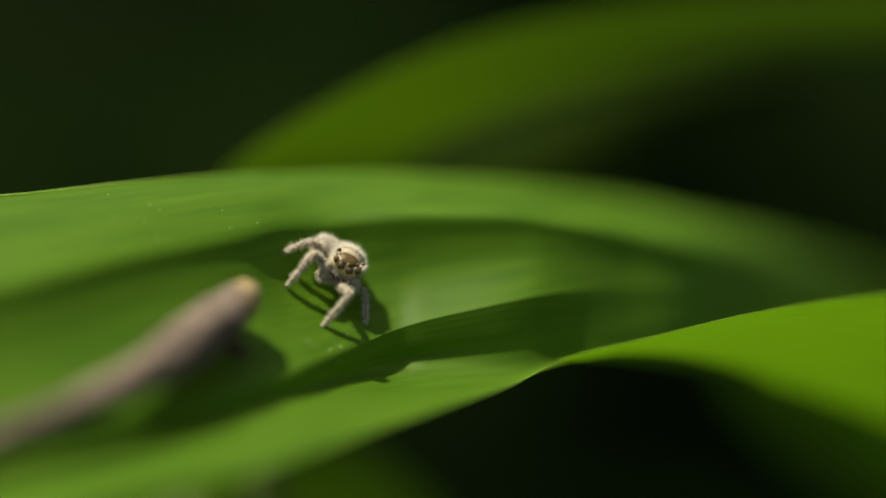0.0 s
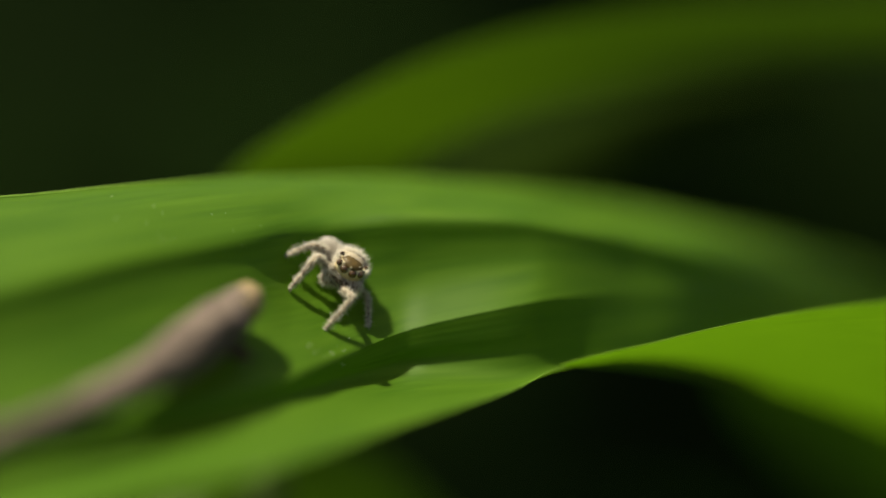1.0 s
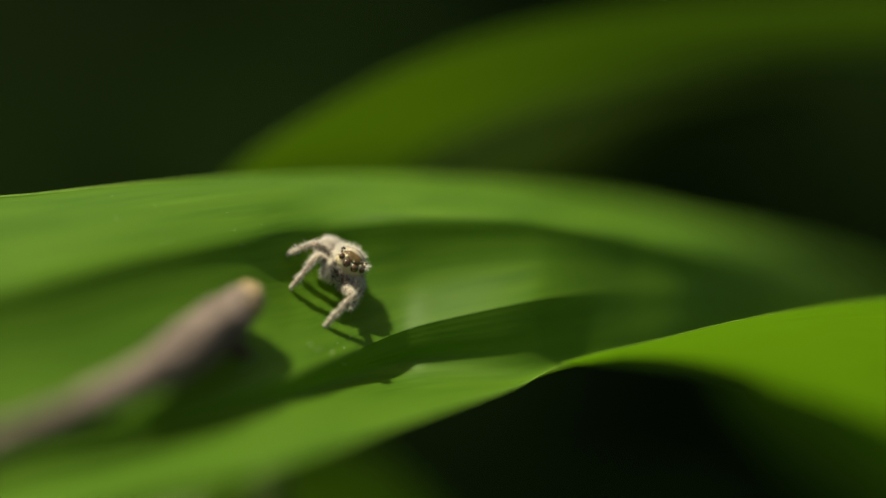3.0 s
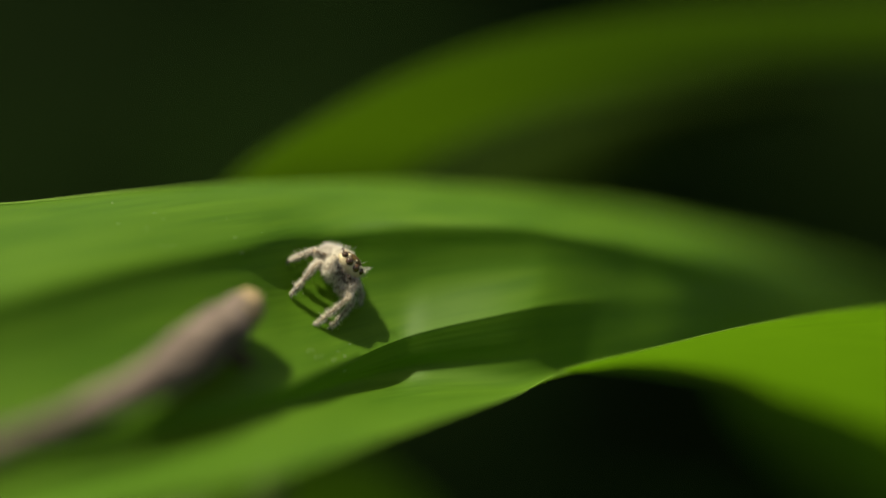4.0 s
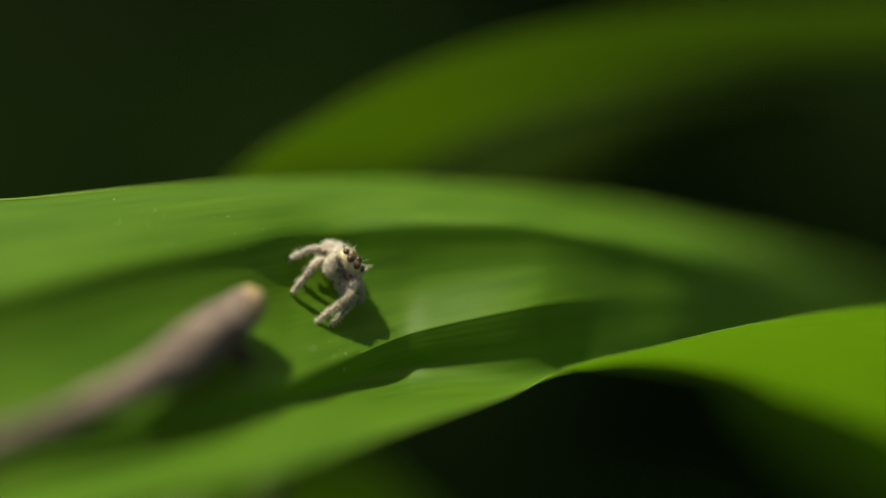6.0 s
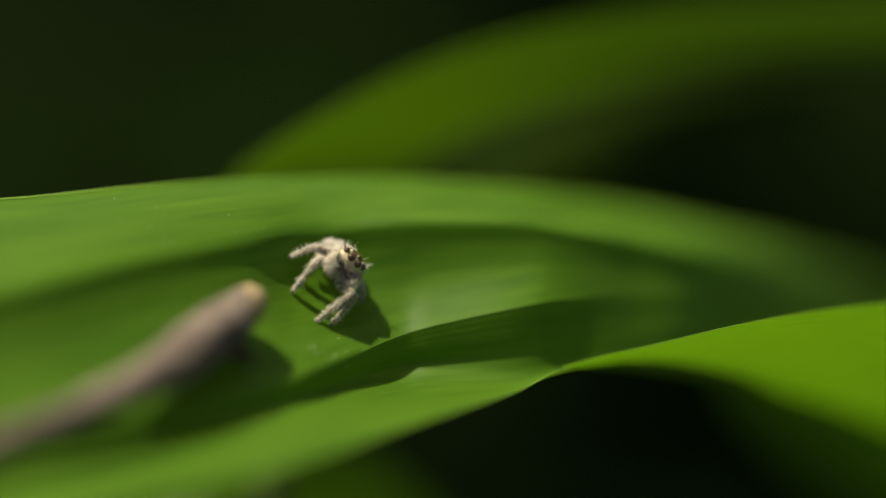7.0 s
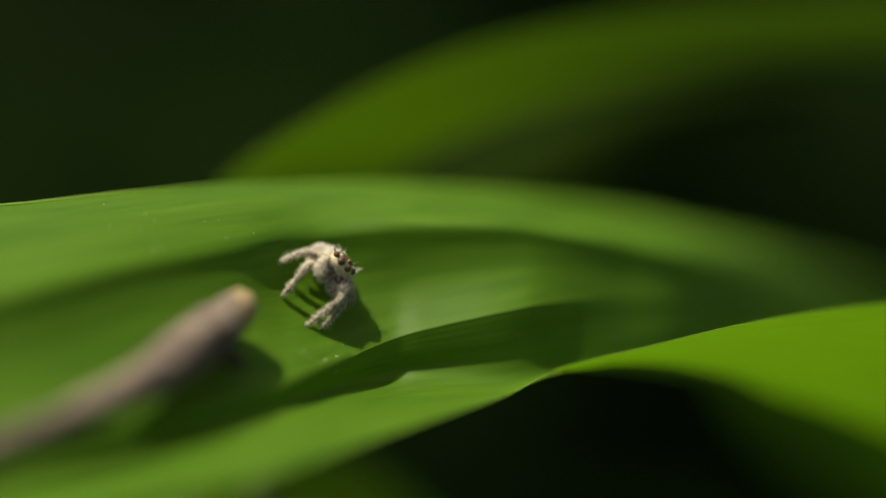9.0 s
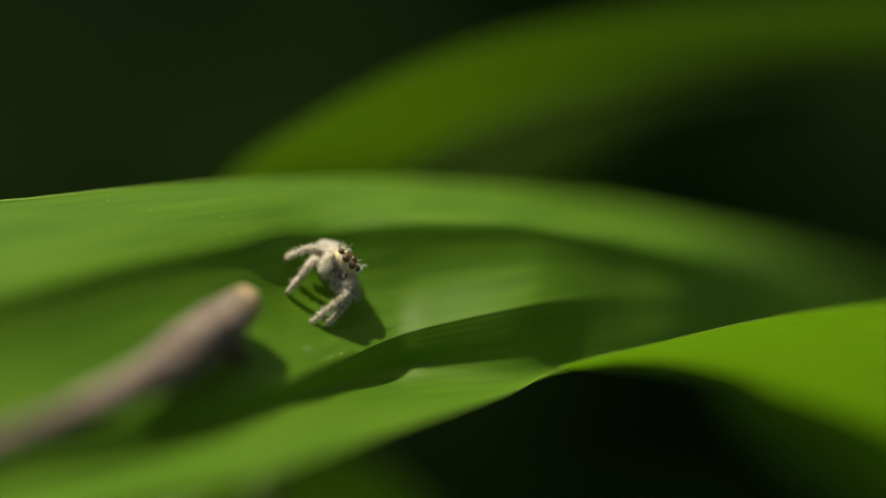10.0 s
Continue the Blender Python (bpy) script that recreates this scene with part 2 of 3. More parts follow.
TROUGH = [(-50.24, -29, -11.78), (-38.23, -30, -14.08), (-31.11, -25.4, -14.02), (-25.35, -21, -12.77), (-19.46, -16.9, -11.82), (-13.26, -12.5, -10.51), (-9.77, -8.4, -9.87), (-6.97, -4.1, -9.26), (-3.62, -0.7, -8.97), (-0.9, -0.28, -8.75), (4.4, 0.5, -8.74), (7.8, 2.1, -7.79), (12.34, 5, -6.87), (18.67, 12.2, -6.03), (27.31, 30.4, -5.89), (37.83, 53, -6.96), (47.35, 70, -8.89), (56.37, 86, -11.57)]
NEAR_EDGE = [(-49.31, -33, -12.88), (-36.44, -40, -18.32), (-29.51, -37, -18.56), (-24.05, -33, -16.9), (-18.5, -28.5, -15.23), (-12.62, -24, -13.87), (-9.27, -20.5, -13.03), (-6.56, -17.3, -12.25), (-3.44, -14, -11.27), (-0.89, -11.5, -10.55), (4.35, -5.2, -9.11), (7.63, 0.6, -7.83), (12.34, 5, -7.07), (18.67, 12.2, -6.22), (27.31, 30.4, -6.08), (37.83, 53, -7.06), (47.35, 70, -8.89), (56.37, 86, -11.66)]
LIME_TOP = [(7.7, 0.2, -7.51), (10.6, 0, -6.73), (13.98, -0.4, -5.96), (19.47, -2.5, -4.55), (24.87, -6, -3.47), (30.1, -9, -2.88), (36.7, -14, -2.67), (44.57, -20, -4.01)]
LIME_LOW = [(7.75, 0.6, -7.59), (10.73, 4, -7.78), (14.55, 9, -8.13), (21.01, 16, -9.08), (27.69, 22, -10.87), (34.51, 27, -13.44), (43.35, 29, -17.55), (54.56, 32, -22.49)]
ARCH_TOP = [(-19.7, 16, -2.36), (-18.31, 16.5, 2.08), (-14.87, 17, 6.37), (-9.19, 18, 10.17), (-2.69, 20, 13.64), (4.82, 23.6, 16.38), (15.61, 29.3, 18.67), (26.81, 34.8, 19.88), (38.45, 40, 20.46), (50.17, 44, 19.84)]
ARCH_LOW = [(-6.07, 25.5, -1.65), (-5.24, 26, 3), (-2.29, 26.5, 7.02), (1.91, 27.2, 9.29), (7.03, 28.5, 11.21), (12.71, 30.5, 12.71), (20.18, 33.5, 14.45), (27.94, 37, 15.77), (38.71, 42, 16.58), (50.56, 46, 16.58)]
DIM_TOP = [(-3.86, 50, 1.01), (-1.11, 51, 6.54), (4.41, 53, 10.06), (10.08, 55, 12.65), (15.79, 57, 14.38), (21.57, 59, 15.56), (28.46, 62, 16.52)]
DIM_LOW = [(8.95, 50, 0.09), (11.75, 51, 4.42), (15.12, 53, 7.47), (18.49, 55, 9.85), (22.84, 57, 11.79), (27.81, 60, 13.33), (33.35, 63, 14.42)]
FOOT_TOP = [(-19.6, 32, -15.1), (-14.5, 33, -14), (-9.7, 34, -14.1), (-5.9, 36, -15.7), (-2.4, 39, -18.5), (0.7, 42, -22.3), (3.4, 45, -27)]
FOOT_LOW = [(-21.5, 40, -21.7), (-16.2, 41, -21.6), (-11.4, 42, -21.9), (-7.4, 44, -22.9), (-3.8, 47, -25.4), (-1.1, 50, -28.9), (0.7, 53, -32.9)]
SHADE_TOP = [(22.23, 55, -6.53), (24.76, 57, -12.14), (28.18, 59, -16.05), (33.22, 62, -20.06), (39.47, 66, -24.67)]
SHADE_LOW = [(42.82, 62, -3.76), (44.95, 64, -10.56), (48.17, 66, -15.47), (53.51, 69, -20.48), (59.16, 73, -25.19)]
STICK_LINE = [(-12.75, -8.5, -2.88), (-13.36, -9.6, -3.53), (-14.46, -11.4, -4.61), (-15.93, -14, -5.81), (-17.23, -16, -6.84), (-18.53, -17.6, -7.68), (-20.6, -19.5, -8.82), (-23.56, -21.6, -10.13), (-26.8, -23.8, -11.32), (-30.86, -27, -13), (-34.77, -30.5, -14.88)]
SPIDER_BASE = (-7.38, -0.90, -1.50)
LEG_A = [(-0.63, -0.3, 1.54), (-1.35, -1, 1.96), (-1.69, -1.1, 1.96), (-2.49, -0.85, 1.65), (-3.29, -0.72, 1.27)]
LEG_B = [(-0.59, -0.8, 0.55), (-1.12, -1.8, 1.19), (-1.46, -1.9, 0.96), (-2.26, -1.65, 0.01), (-3.07, -1.42, -0.98)]
LEG_C = [(0.44, -0.9, -0.98), (0.98, -2.3, -1.28), (1.2, -2.6, -1.55), (0.25, -2.4, -2.66), (-0.78, -2.1, -3.76)]
LEG_D = [(0.82, -0.3, -0.83), (1.74, 0, -1.06), (2.08, 0.1, -1.44), (2.16, -0.2, -2.5), (2.12, -0.4, -3.72)]
LEG_E = [(-0.59, 0.1, 0.96), (-0.97, 0, 1.31), (-1.27, 0, 1.31), (-1.58, 0, 1.04), (-1.81, -0.05, 0.66)]
LEG_F = [(-0.4, 0.2, 1.35), (-0.47, 0.6, 1.92), (-0.59, 0.9, 2.15), (-0.7, 1.1, 2.3), (-0.82, 1.3, 2.38)]
LEG_G = [(0.82, 0.2, -0.18), (1.2, 0.3, 0.01), (1.43, 0.3, -0.29), (1.55, 0.4, -0.94), (1.51, 0.6, -1.51)]
LEG_H = [(0.56, 0.4, 0.39), (0.9, 0.8, 0.77), (1.05, 1, 0.77), (1.2, 1.2, 0.47), (1.2, 1.35, 0.2)]

# ---- ground and distance ----
def ground():
    n = 40
    xs = np.concatenate((-np.geomspace(400, 0.08, n), np.geomspace(0.08, 400, n)))
    verts = [(x, y, 0.02 * noise.noise((x * 2, y * 2, 0)) if abs(x) < 6 and abs(y) < 6 else 0.0) for x in xs for y in xs]
    k = len(xs)
    faces = [(i * k + j, (i + 1) * k + j, (i + 1) * k + j + 1, i * k + j + 1) for i in range(k - 1) for j in range(k - 1)]
    tagged(new("ground", mesh_of("ground", verts, faces, SOIL)), "dark damp forest soil in shade", "ground", kind="structure")


def bank():
    """The wall of undergrowth behind the plant, with deep shade put into its colour."""
    # a steep face, a rounded top and a long back slope that runs out into the ground
    verts, n, k = [], 260, 60
    for i in range(n):
        x = 4.0 * (2 * i / (n - 1) - 1)
        tall = 1.15 * (1 - (abs(x) / 4.0) ** 4) + 0.1 * noise.noise((0.8 * x, 5, 0))
        for j in range(k):
            h = j / (k - 1)
            if h < 0.5:
                z, y = 2 * h * tall, 0.9 * max(0.0, 2 * h - 0.14) ** 2
            else:
                w = 2 * h - 1
                z, y = tall * (1 - w * w * (3 - 2 * w)), 0.67 + 3.5 * w
            # a hollow added on one side, shaped to keep the bank darker there
            y += 0.2 * min(1, max(0, (x - 0.02) / 0.08)) * min(1, max(0, (0.6 - x) / 0.2))
            y += 1.2 + x * x / 5 + 0.03 * noise.noise((3 * x, 2 * y, 3 * z))
            verts.append((x, y, z - 0.05))
    faces = [(i * k + j, i * k + j + 1, (i + 1) * k + j + 1, (i + 1) * k + j) for i in range(n - 1) for j in range(k - 1)]
    tagged(new("backdrop", mesh_of("backdrop", verts, faces, BANK)), "bank of undergrowth, deep shade put into its colour", "undergrowth", kind="structure")
    return np.array(verts).reshape(n, k, 3)


def undergrowth(hill):
    """Strap leaves hanging and standing on the bank."""
    rng = np.random.default_rng(11)
    verts, faces, uvs = [], [], []
    for q in range(900):
        p = hill[rng.integers(12, 248), rng.integers(2, 50)]
        a = rng.uniform(0, 2 * math.pi)
        out = np.array((math.cos(a) * 0.8, math.sin(a) * 0.5 - 0.35, 0.0))
        side = np.array((-out[1], out[0], 0)) / (np.linalg.norm(out) + 1e-6)
        length, wide = rng.uniform(0.12, 0.3), rng.uniform(0.008, 0.02)
        n = len(verts)
        for t in range(6):
            u = t / 5
            c = p + out * length * u + np.array((0, 0, length * (1.1 * u - 1.25 * u * u)))
            w = wide * math.sin(math.pi * (0.12 + 0.86 * u))
            verts += [c - side * w, c + side * w]
            uvs += [(u, 0), (u, 1)]
        faces += [(n + 2 * t, n + 2 * t + 1, n + 2 * t + 3, n + 2 * t + 2) for t in range(5)]
    tagged(new("undergrowth", mesh_of("undergrowth", verts, faces, LEAF_FAR, True, uvs)), "strap leaves growing on the bank, shade put into their colour", "undergrowth", kind="stuff")


ground()
undergrowth(bank())


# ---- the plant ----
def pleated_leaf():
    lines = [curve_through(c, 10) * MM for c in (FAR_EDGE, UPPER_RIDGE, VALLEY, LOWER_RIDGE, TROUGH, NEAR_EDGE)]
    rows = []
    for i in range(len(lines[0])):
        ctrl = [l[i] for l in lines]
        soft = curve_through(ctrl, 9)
        sharp = []
        for a, b in zip(ctrl, ctrl[1:]):
            sharp += [a + (b - a) * k / 9 for k in range(9)]
        sharp = np.array(sharp + [ctrl[-1]])
        # the lower ridge is a sharp fold, the others are rounded
        ease = np.array([0.0 if abs(k - 27) < 5 else 0.14 if abs(k - 9) < 5 else 0.6 for k in range(46)])[:, None]
        row = soft * ease + sharp * (1 - ease)
        # the upper valley is a soft hollow
        for again in range(24):
            row[13:26] = row[13:26] + 0.45 * (row[12:25] + row[14:27] - 2 * row[13:26])
        # and so is the one below the fold, less deep
        for again in range(9):
            row[33:42] = row[33:42] + 0.45 * (row[32:41] + row[34:43] - 2 * row[33:42])
        # the far strip is bowed up like a gutter
        n = 10
        for k in range(n):
            v = k / (n - 1)
            row[k] = row[k] + np.array((0, -0.0003, 0.0006)) * math.sin(math.pi * v)
        # towards the stalk its rim curls over
        curl = min(1.0, max(0.0, (-0.011 - row[0][0]) / 0.006))
        row[1] = row[1] + np.array((0, 0.0009, 0.0001)) * curl
        row[2] = row[2] + np.array((0, 0.0002, 0.0001)) * curl
        rows.append(row)
    ob = thing("pleated_leaf", STAND, "long pleated bright green leaf with a spider on it", "leaf", "leaves of the plant")
    skin = sheet("blade", rows, LEAF)
    fold(skin, rows, 46, 27, -0.006)
    piece("blade", skin, ob)
    margin(ob, [r[0] for r in rows], 0.0001)
    margin(ob, [r[-1] for r in rows], 0.00004)
    stalk(ob, rows[0][24], (-0.16, -0.03, 0), 0.0035)
    return np.array(rows)


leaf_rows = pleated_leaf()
blade("strap_leaf", LIME_TOP, LIME_LOW, LEAF_THIN, "thin lime green leaf glowing with sunlight from behind", -0.4, (0.15, 0.05, 0), True)
blade("arching_leaf", ARCH_TOP, ARCH_LOW, LEAF_OLIVE, "olive green strap leaf arching over behind", -0.3, (-0.02, 0.07, 0))
blade("shade_toned_leaf", DIM_TOP, DIM_LOW, LEAF_SHADE_TONE, "dull leaf far behind the arching one, shade put into its colour", 2.0, (-0.5, 0.15, 0))
blade("low_leaf", FOOT_TOP, FOOT_LOW, LEAF_LOW, "green leaf hanging below the pleated leaf, shade put into its colour", 1.5, (-0.05, 0.02, 0))
blade("drooping_leaf", SHADE_TOP, SHADE_LOW, LEAF_DROOP, "dark olive leaf drooping in the shade", 2.0, (0.06, 0.09, 0), True)


def dust():
    """Pale grains of dust and pollen lying on the pleated leaf."""
    rng = np.random.default_rng(3)
    flat = leaf_rows.reshape(-1, 3)
    seen = flat[:, [0, 2]] / (1 + flat[:, 1] / 0.25)[:, None] / MM
    verts, faces = [], []
    for x, z, spread, count in ((-20.1, 2.4, 0.7, 6), (-15.6, 2.1, 0.5, 3), (-14.3, 1.6, 0.2, 2), (-13.0, 0.7, 0.5, 3), (-8.4, -5.9, 0.8, 4),
                                (-8.7, -6.7, 0.4, 12), (-7.6, -5.6, 0.5, 3), (-10.2, -3.4, 1.2, 2), (-22.5, 1.2, 2.5, 4)):
        for k in range(count):
            at = np.array((x, z)) + rng.normal(0, spread, 2)
            p = flat[np.argmin(((seen - at) ** 2).sum(1))] + rng.normal(0, 0.00015, 3) * (1, 0, 0)
            r = 0.00001 * rng.uniform(2.2, 6.0)
            c = p + np.array((0, -0.6, 0.8)) * r * 0.5
            n = len(verts)
            verts += [c + np.array(d) * r * rng.uniform(0.7, 1.2) for d in ((1, 0, 0), (-1, 0, 0), (0, 1, 0), (0, -1, 0), (0, 0, 1), (0, 0, -1))]
            faces += [(n + a, n + b, n + d) for a, b, d in ((0, 2, 4), (2, 1, 4), (1, 3, 4), (3, 0, 4), (2, 0, 5), (1, 2, 5), (3, 1, 5), (0, 3, 5))]
    ob = new("dust_specks", mesh_of("dust_specks", verts, faces, SPECK))
    ob.matrix_basis = STAND
    tagged(ob, "pale dust specks scattered on the green leaf", "dust", kind="stuff")


dust()


# ---- the twig ----
def twig():
    line = curve_through(STICK_LINE, 8) * MM
    t = np.linspace(0, 1, len(line))
    base = np.interp(t, [0, 0.08, 0.2, 0.33, 0.45, 0.6, 0.8, 1], [0.85, 1.2, 1.65, 1.75, 1.5, 1.15, 0.85, 1.0]) * MM
    v, f = tube(line, base, 20)
    out = []
    for i, p in enumerate(v):
        c = line[i // 20]
        k = 1 + 0.16 * noise.noise(Vector(p) * 380) + 0.14 * noise.noise(Vector(p) * 1000) + 0.08 * noise.noise(Vector(p) * 3000)
        out.append(c + (np.array(p) - c) * k)
    ob = thing("twig", STAND, "broken grey-brown twig lying across the leaf", "twig")
    piece("stem", mesh_of("stem", out, f, BARK), ob)
    d = (line[0] - line[3])
    d /= np.linalg.norm(d)
    tip = [line[0] - d * 0.0024, line[0] - d * 0.0010, line[0], line[0] + d * 0.0005]
    v, f = tube(tip, np.array([1.36, 1.28, 1.0, 0.45]) * MM, 16)
    v = [np.array(p) + 0.00022 * np.array(noise.noise_vector(Vector(p) * 1400)) for p in v]
    piece("broken_end", mesh_of("broken_end", v, f, CUT), ob, "ochre broken end of the twig")
    k = line[19]
    nub = [k, k + np.array((1.1, 0.2, -1.0)) * MM, k + np.array((1.9, 0.4, -1.55)) * MM, k + np.array((2.5, 0.5, -1.85)) * MM]
    v, f = tube(curve_through(nub, 4), np.linspace(0.9, 0.3, 13) * MM, 10)
    piece("side_bud", mesh_of("side_bud", v, f, NUB), ob, "dark stub of a side shoot")


twig()


# ---- the spider ----
def ellipsoid(size, centre=(0, 0, 0), seg=28, rings=18, shape=None):
    bm = bmesh.new()
    bmesh.ops.create_uvsphere(bm, u_segments=seg, v_segments=rings, radius=1.0)
    for v in bm.verts:
        if shape:
            v.co = Vector(shape(v.co))
        v.co = Vector((v.co.x * size[0] + centre[0], v.co.y * size[1] + centre[1], v.co.z * size[2] + centre[2])) * MM
    return bm


def link(name, bm, material, parent, label=""):
    me = bpy.data.meshes.new(name)
    bm.to_mesh(me)
    bm.free()
    me.polygons.foreach_set("use_smooth", [True] * len(me.polygons))
    me.materials.append(material)
    return piece(name, me, parent, label)


def hairs(name, roots, material, parent, length, width, lean, spread, rng, label=""):
    """Fine tapered hairs (three-sided) on roots of (place, normal), leaning along a direction."""
    verts, faces = [], []
    for place, normal in roots:
        n = np.array(normal) + np.array(lean) + rng.normal(0, spread, 3)
        n /= np.linalg.norm(n)
        side = np.cross(n, rng.normal(0, 1, 3))
        side /= np.linalg.norm(side) + 1e-9
        other = np.cross(n, side)
        l = length * MM * rng.uniform(0.55, 1.25)
        w = width * MM * rng.uniform(0.7, 1.2)
        p = np.array(place) - n * w
        bend = (np.array(lean) + rng.normal(0, 0.15, 3)) * l * 0.25
        q = p + n * l * 0.55 + bend * 0.3
        tip = p + n * l + bend
        k = len(verts)
        for c, r in ((p, 1.0), (q, 0.75)):
            for a in (0, 2.094, 4.189):
                verts.append(c + (side * math.cos(a) + other * math.sin(a)) * w * r)
        verts.append(tip)
        for j in range(3):
            i = (j + 1) % 3
            faces += [(k + j, k + i, k + 3 + i, k + 3 + j), (k + 3 + j, k + 3 + i, k + 6)]
    return piece(name, mesh_of(name, verts, faces, material), parent, label)


def skin_roots(ob, count, rng, keep=None):
    """Roots spread evenly over the skin of a part."""
    me = ob.data
    areas = np.array([p.area for p in me.polygons])
    picks = rng.choice(len(areas), count, p=areas / areas.sum())
    out = []
    for i in picks:
        p = me.polygons[i]
        vs = [np.array(me.vertices[v].co) for v in p.vertices]
        w = rng.dirichlet(np.ones(len(vs)))
        place = sum(a * b for a, b in zip(vs, w))
        normal = np.array(p.normal)
        if keep is None or keep(place / MM, normal):
            out.append((place, normal))
    return out


def facing(side, front, up):
    """A turn whose x runs to the spider's left, whose -y looks ahead and whose z is its up."""
    s = Vector(side).normalized()
    f = Vector(front)
    f = (f - s * f.dot(s)).normalized()
    u = f.cross(s)
    if u.dot(Vector(up)) < 0:
        u = -u
    return Matrix((s, -f, u)).transposed().to_4x4()


def leg_of(spider, line, width, rng):
    """One leg: five joints in the spider's space; the leg turns about its first."""
    p = np.array(line)
    hip = p[0]
    ob = new("leg")
    ob.empty_display_size = 0.001
    ob.parent = spider
    ob.location = hip * MM
    p = (p - hip) * MM
    names = ("femur", "patella", "tibia", "tarsus")
    wide = (1.2, 1.3, 1.12, 0.86, 0.42)
    every = []
    for i, nm in enumerate(names):
        a, b = p[i], p[i + 1]
        k = [a + (b - a) * t for t in (-0.06, 0.0, 0.12, 0.3, 0.55, 0.8, 0.93, 1.03, 1.08)]
        w0, w1 = wide[i], wide[i + 1]
        r = [0.4 * w0, 0.8 * w0, 0.98 * w0, w0 * 1.05, (w0 + w1) / 2 * 1.08, w1 * 1.02, w1 * 0.95, w1 * 0.7, w1 * 0.3]
        v, f = tube(k, np.array(r) * width * MM, 12)
        seg = piece(nm, mesh_of(nm, v, f, SKIN), ob)
        length = np.linalg.norm(b - a) / MM
        every += skin_roots(seg, int(230 * length + 40), rng)
    d = p[4] - p[3]
    d /= np.linalg.norm(d)
    v, f = tube([p[4] - d * 0.00006, p[4] + d * 0.00005, p[4] + d * 0.00014], np.array([0.07, 0.075, 0.03]) * MM, 8)
    piece("claw", mesh_of("claw", v, f, CLAW), ob, "black claw tuft")
    along = (p[4] - p[1]) / np.linalg.norm(p[4] - p[1])
    hairs("fur", every, FUR, ob, 0.25, 0.012, along * 0.6, 0.42, rng, "cream white leg hairs")
    spiny = [every[i] for i in rng.choice(len(every), len(every) // 5)]
    hairs("long_fur", spiny, FUR, ob, 0.40, 0.011, along * 0.25, 0.3, rng, "long pale leg hairs")
    # short dark scales in loose rows across the pale hair
    dark = [every[i] for i in rng.choice(len(every), max(10, len(every) // 9))]
    hairs("bristle_fur", dark, BRISTLE, ob, 0.24, 0.024, along * 0.9, 0.35, rng, "dark flecks among the hairs")
    return ob


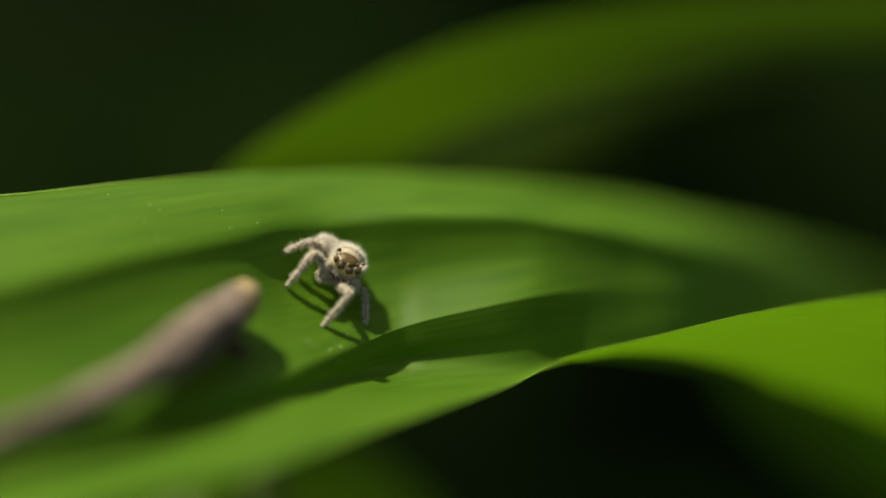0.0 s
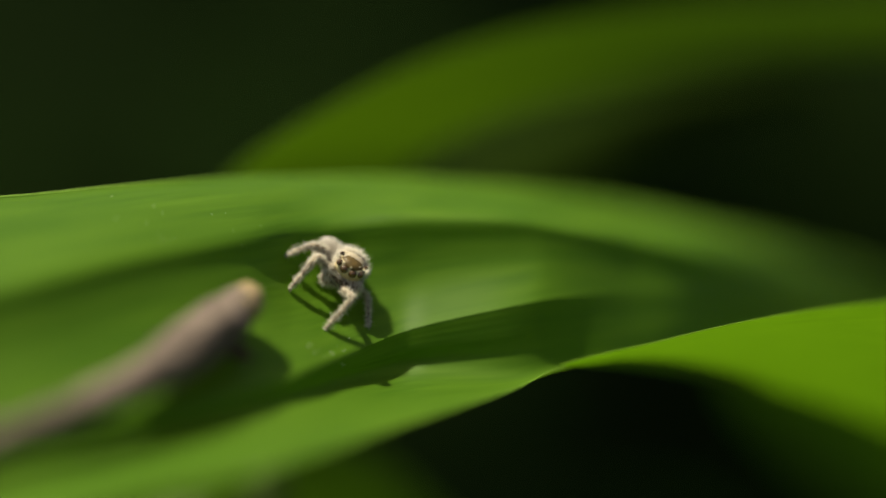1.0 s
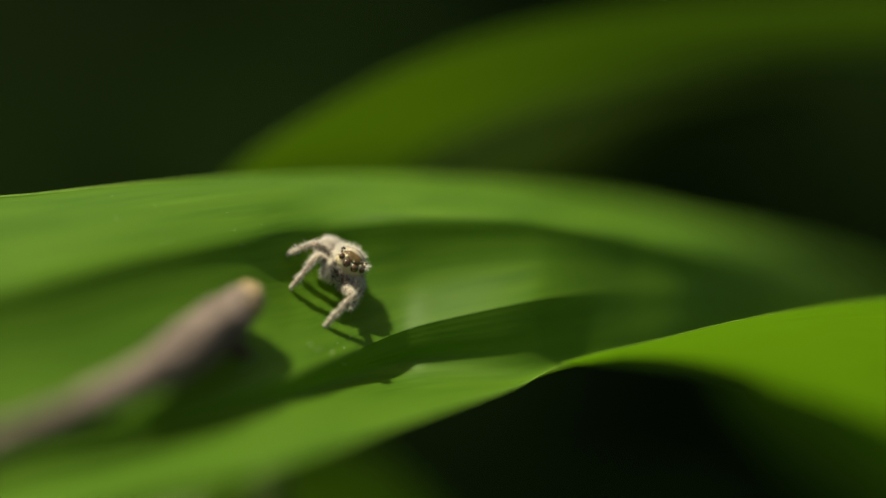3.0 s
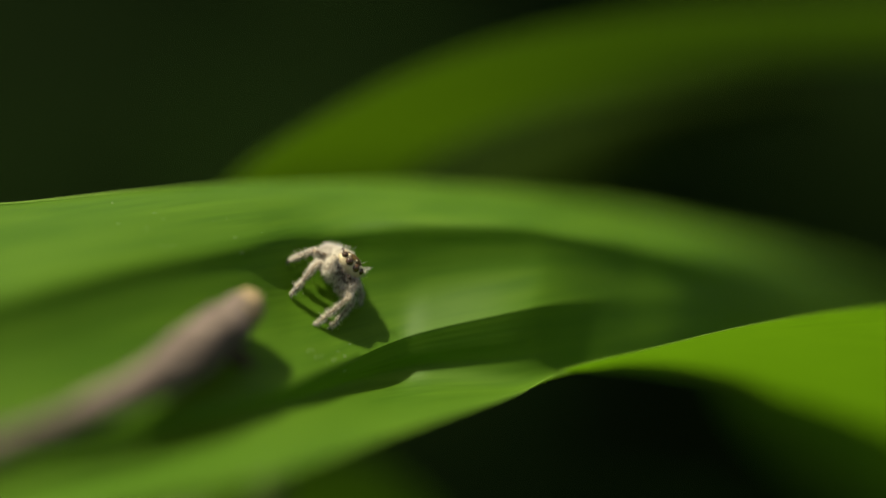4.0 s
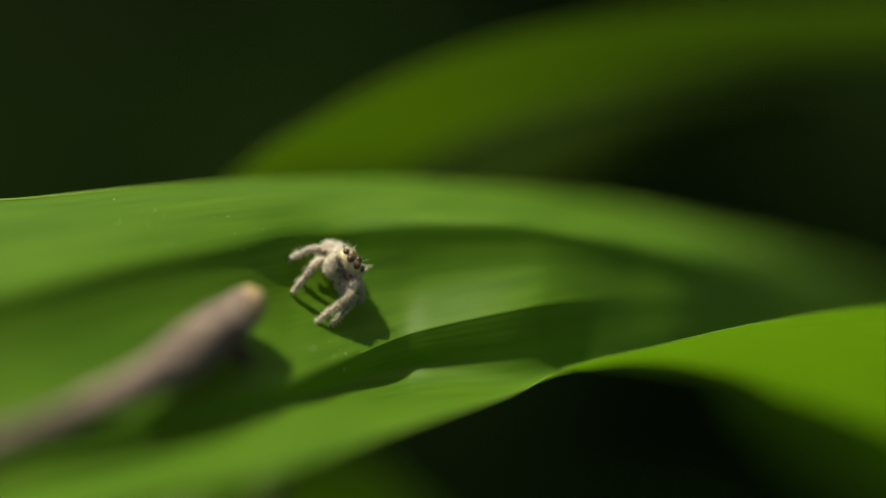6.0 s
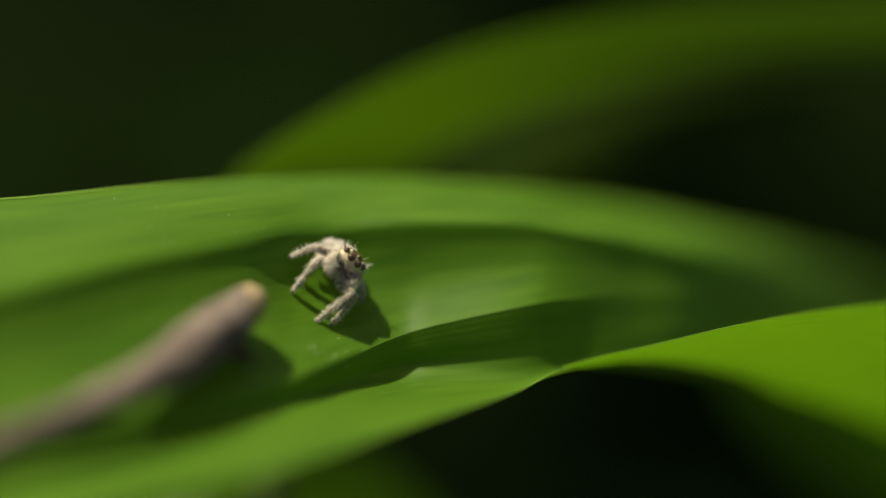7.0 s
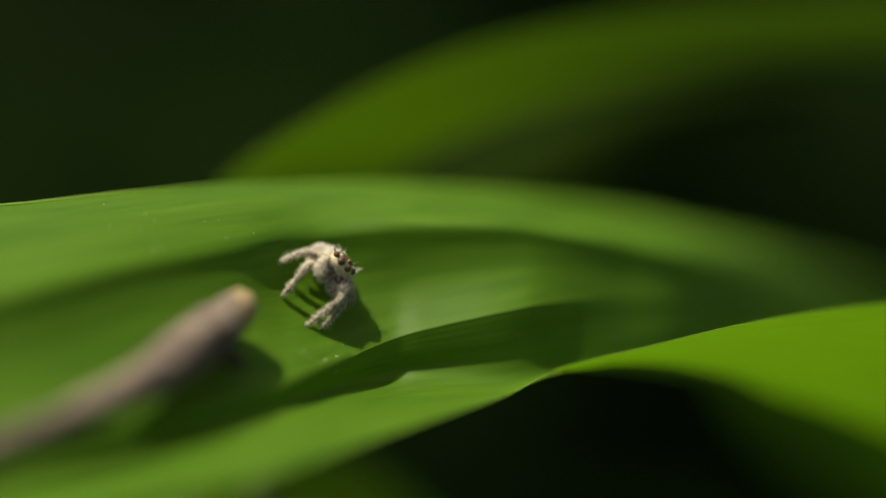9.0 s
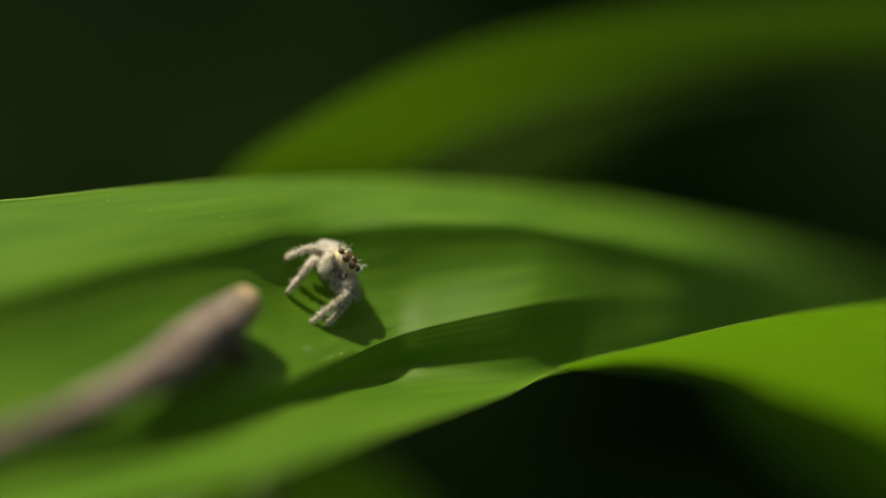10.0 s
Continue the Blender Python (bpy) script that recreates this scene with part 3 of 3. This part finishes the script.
def build_spider():
    rng = np.random.default_rng(7)
    sp = thing("spider", STAND @ Matrix.Translation(Vector(SPIDER_BASE) * MM),
               "small furry cream and grey jumping spider on a leaf", "spider")

    def head_shape(c):
        x, y, z = c
        k = 1.0 - 0.12 * max(0.0, y)
        if y < -0.5:
            y = -0.5 + (y + 0.5) * 0.7
        if z < 0:
            z *= 0.9
        return x * k, y * 1.08, z

    head = link("cephalothorax", ellipsoid((1.12, 1.3, 0.95), shape=head_shape), PALE, sp, "furry beige head and chest")
    thorax = link("thorax", ellipsoid((0.86, 0.9, 0.66), (-0.32, 0.8, -0.3)), PALE, head, "grey furry back of the chest")
    link("face_mask", ellipsoid((1.04, 0.56, 0.70), (0, -0.72, 0.10)), FACE, head, "smooth cream face round the eyes")
    link("eye_field", ellipsoid((0.80, 0.72, 0.40), (0, -0.50, 0.52)), AMBER, head, "glossy amber brown field between the eyes")
    for x, y, z, r in ((0.31, -1.12, 0.20, 0.30), (-0.31, -1.12, 0.20, 0.30), (0.80, -0.93, 0.34, 0.24), (-0.80, -0.93, 0.34, 0.24),
                       (0.93, -0.25, 0.62, 0.17), (-0.93, -0.25, 0.62, 0.17), (0.96, -0.6, 0.52, 0.07), (-0.96, -0.6, 0.52, 0.07)):
        link("eye", ellipsoid((r, r, r), (x, y, z), 24, 16), EYE, head, "glossy dark amber eye")
    for x, y, z, r in ((-0.56, -1.06, 0.55, 0.10), (0.0, -1.15, 0.54, 0.12), (0.57, -1.06, 0.53, 0.09), (-0.84, -0.62, 0.64, 0.10), (0.84, -0.62, 0.64, 0.09)):
        link("pale_spot", ellipsoid((r, r * 0.6, r * 1.1), (x, y, z), 12, 8), SPOT, head, "tuft of cream scales between the eyes")
    jaws, palps = [], []
    for s in (1, -1):
        bm = ellipsoid((0.46, 0.44, 0.80), (0.40 * s, -0.72, -0.82), 18, 14)
        jaws.append(link("chelicera", bm, PALE, head, "pale furry jaw"))
        line = curve_through([(0.72 * s, -0.45, -0.35), (1.08 * s, -0.85, -0.45), (1.02 * s, -1.05, -0.95), (0.70 * s, -1.05, -1.5)], 5) * MM
        v, f = tube(line, np.interp(np.linspace(0, 1, len(line)), [0, 0.5, 0.85, 1], [0.30, 0.34, 0.42, 0.24]) * MM, 12)
        palps.append(piece("palp", mesh_of("palp", v, f, PALE), head, "short fluffy white palp"))
    roots = []
    for ob in jaws + palps:
        roots += skin_roots(ob, 560, rng)
    hairs("beard", roots, FUR, head, 0.32, 0.014, (0, -0.1, -0.7), 0.4, rng, "white fluff on palps and jaws")
    flecks = [(p + n * 0.00012, n) for p, n in (roots[i] for i in rng.choice(len(roots), 90))]
    hairs("fleck_fur", flecks, BRISTLE, head, 0.34, 0.026, (0.6, -0.3, -1.0), 0.4, rng, "dark hairs on palps and jaws")

    def clear(q, n):
        return not (q[1] < -0.30 and -0.36 < q[2] and abs(q[0]) < 0.92) and not (q[1] < 0.12 and q[2] > 0.4) and -0.85 < q[1] < 1.0

    top = skin_roots(head, 3600, rng, clear)
    back = skin_roots(thorax, 2200, rng)
    hairs("fur", top, FUR, head, 0.28, 0.014, (0, 0.5, -0.15), 0.4, rng, "pale beige fur")
    hairs("back_fur", back, FUR_GREY, head, 0.40, 0.013, (0, 0.5, 0.1), 0.45, rng, "grey beige fur on the chest")
    hairs("fringe", [top[i] for i in rng.choice(len(top), 700)], FUR, head, 0.50, 0.011, (0, 0.3, 0.1), 0.4, rng, "long white fringe hairs")
    rim = []
    for k in range(650):
        a = rng.uniform(0, 2 * math.pi)
        c, s = math.cos(a), math.sin(a)
        rim.append((np.array((1.0 * c, -0.62 + 0.2 * max(0.0, s), 0.10 + 0.66 * s)) * MM, np.array((c, -0.15, s))))
    hairs("brow", rim, FUR, head, 0.20, 0.011, (0, 0.35, 0), 0.3, rng, "white hairs framing the face")
    tuft = []
    for k in range(160):
        s = 1 if k % 3 else -1
        tuft.append((np.array((s * 0.98, rng.uniform(-0.7, 0.1), rng.uniform(0.05, 0.6))) * MM, np.array((s, -0.1, 0.35))))
    hairs("side_tuft", tuft, FUR, head, 0.50, 0.012, (0, 0, 0.1), 0.4, rng, "long white hairs beside the eyes")
    lashes = [(np.array((x, -0.80, 0.70)) * MM, np.array((x * 0.9, -0.55, 0.7))) for x in (-0.95, -0.88, -0.55, 0.45, 0.80, 0.9, 0.97, 0.99)]
    hairs("lash_fur", lashes, FUR, head, 0.78, 0.014, (0, 0, 0), 0.18, rng, "long pale bristles above the eyes")
    strokes = [(np.array((-1.30, -0.34 + 0.05 * k, -0.55 + 0.14 * k)) * MM, np.array((-0.5, 0.75, -0.1))) for k in range(4)]
    hairs("stroke_fur", strokes, BRISTLE, head, 0.46, 0.038, (-0.45, 0.5, 0), 0.12, rng, "dark strokes on the cheek")
    spots = [(np.array((rng.uniform(-1, 0.9), -1.30, rng.uniform(-1.05, -0.45))) * MM, np.array((0, -1.0, 0.2))) for k in range(60)]
    hairs("marking_fur", spots, BRISTLE, head, 0.30, 0.034, (0.9, 0.2, -0.9), 0.45, rng, "dark hairs below the eyes")

    belly = link("abdomen", ellipsoid((0.88, 0.9, 0.72)), SKIN, sp, "round abdomen with grey fluff")
    hairs("fur", skin_roots(belly, 2600, rng), FUR_GREY, belly, 0.48, 0.013, (-0.2, 0.2, 0.25), 0.5, rng, "long grey fluff")
    legs = [leg_of(sp, l, w, rng) for l, w in ((LEG_A, 0.145), (LEG_B, 0.155), (LEG_C, 0.155), (LEG_D, 0.12),
                                               (LEG_E, 0.12), (LEG_F, 0.12), (LEG_G, 0.1), (LEG_H, 0.1))]
    return sp, head, belly, legs


spider, spider_head, spider_belly, spider_legs = build_spider()


# ---- what moves ----
def stance(line, knee, foot):
    """A leg's pose in the spider's space that brings its knee and foot to these places (mm)."""
    a, b = Vector(line[2]), Vector(line[4])
    turn = (b - a).rotation_difference(Vector(foot) - Vector(knee)).to_matrix().to_4x4()
    end = b.lerp(a, 0.25)
    goal = Vector(foot).lerp(Vector(knee), 0.25)
    return Matrix.Translation(goal * MM) @ turn @ Matrix.Translation((Vector(line[0]) - end) * MM)


def gaze(side, front, eyes, depth):
    """The head's pose: its turn, where the middle between the large eyes lies (mm) and the depth of its centre."""
    m = facing(side, front, (0.5, 0, 0.8))
    d = m.to_3x3() @ Vector((0, -1.3, 0.2))
    return Matrix.Translation(Vector((eyes[0] - d.x, depth, eyes[1] - d.z)) * MM) @ m


def motions():
    low = gaze((0.85, 0.10, -0.52), (0.12, -0.78, -0.60), (0.80, 0.14), -0.45)
    high = gaze((0.64, 0.32, -0.70), (0.46, -0.86, -0.12), (1.10, 1.08), -0.45)
    walk(spider_head, [(0.0, low), (2.5, low), (2.7, low.lerp(high, 0.15)), (3.2, low.lerp(high, 0.4)), (3.8, low.lerp(high, 0.72)),
                       (3.95, low.lerp(high, 0.92)), (4.1, high), (10.0, high)])
    back = Matrix.Translation(Vector((-0.50, 0.55, 1.36)) * MM) @ facing((0.84, 0.35, -0.4), (0.45, -0.8, -0.45), (0.4, 0, 0.9))
    back2 = Matrix.Translation(Vector((-0.45, 0.55, 1.40)) * MM) @ facing((0.80, 0.35, -0.45), (0.45, -0.8, -0.35), (0.4, 0, 0.9))
    walk(spider_belly, [(0.0, back), (2.5, back), (3.9, back2), (10.0, back2)])
    front, lifted = spider_legs[2], spider_legs[3]
    a, b = stance(LEG_C, LEG_C[2], LEG_C[4]), stance(LEG_C, (1.30, -2.0, -0.78), (-1.62, -1.88, -3.08))
    walk(front, [(0.0, a), (2.6, a), (3.2, a.lerp(b, 0.4)), (3.8, b), (10.0, b)])
    # the far foreleg is drawn up, carried over and set down beside the other
    a = stance(LEG_D, LEG_D[2], LEG_D[4])
    up = stance(LEG_D, (1.85, -0.4, -0.6), (1.45, -1.6, -2.2))
    b = stance(LEG_D, (1.15, -1.1, -1.3), (-0.48, -1.55, -3.2))
    walk(lifted, [(0.0, a), (2.55, a), (2.75, up), (3.3, up.lerp(b, 0.4)), (3.85, b), (10.0, b)])


motions()
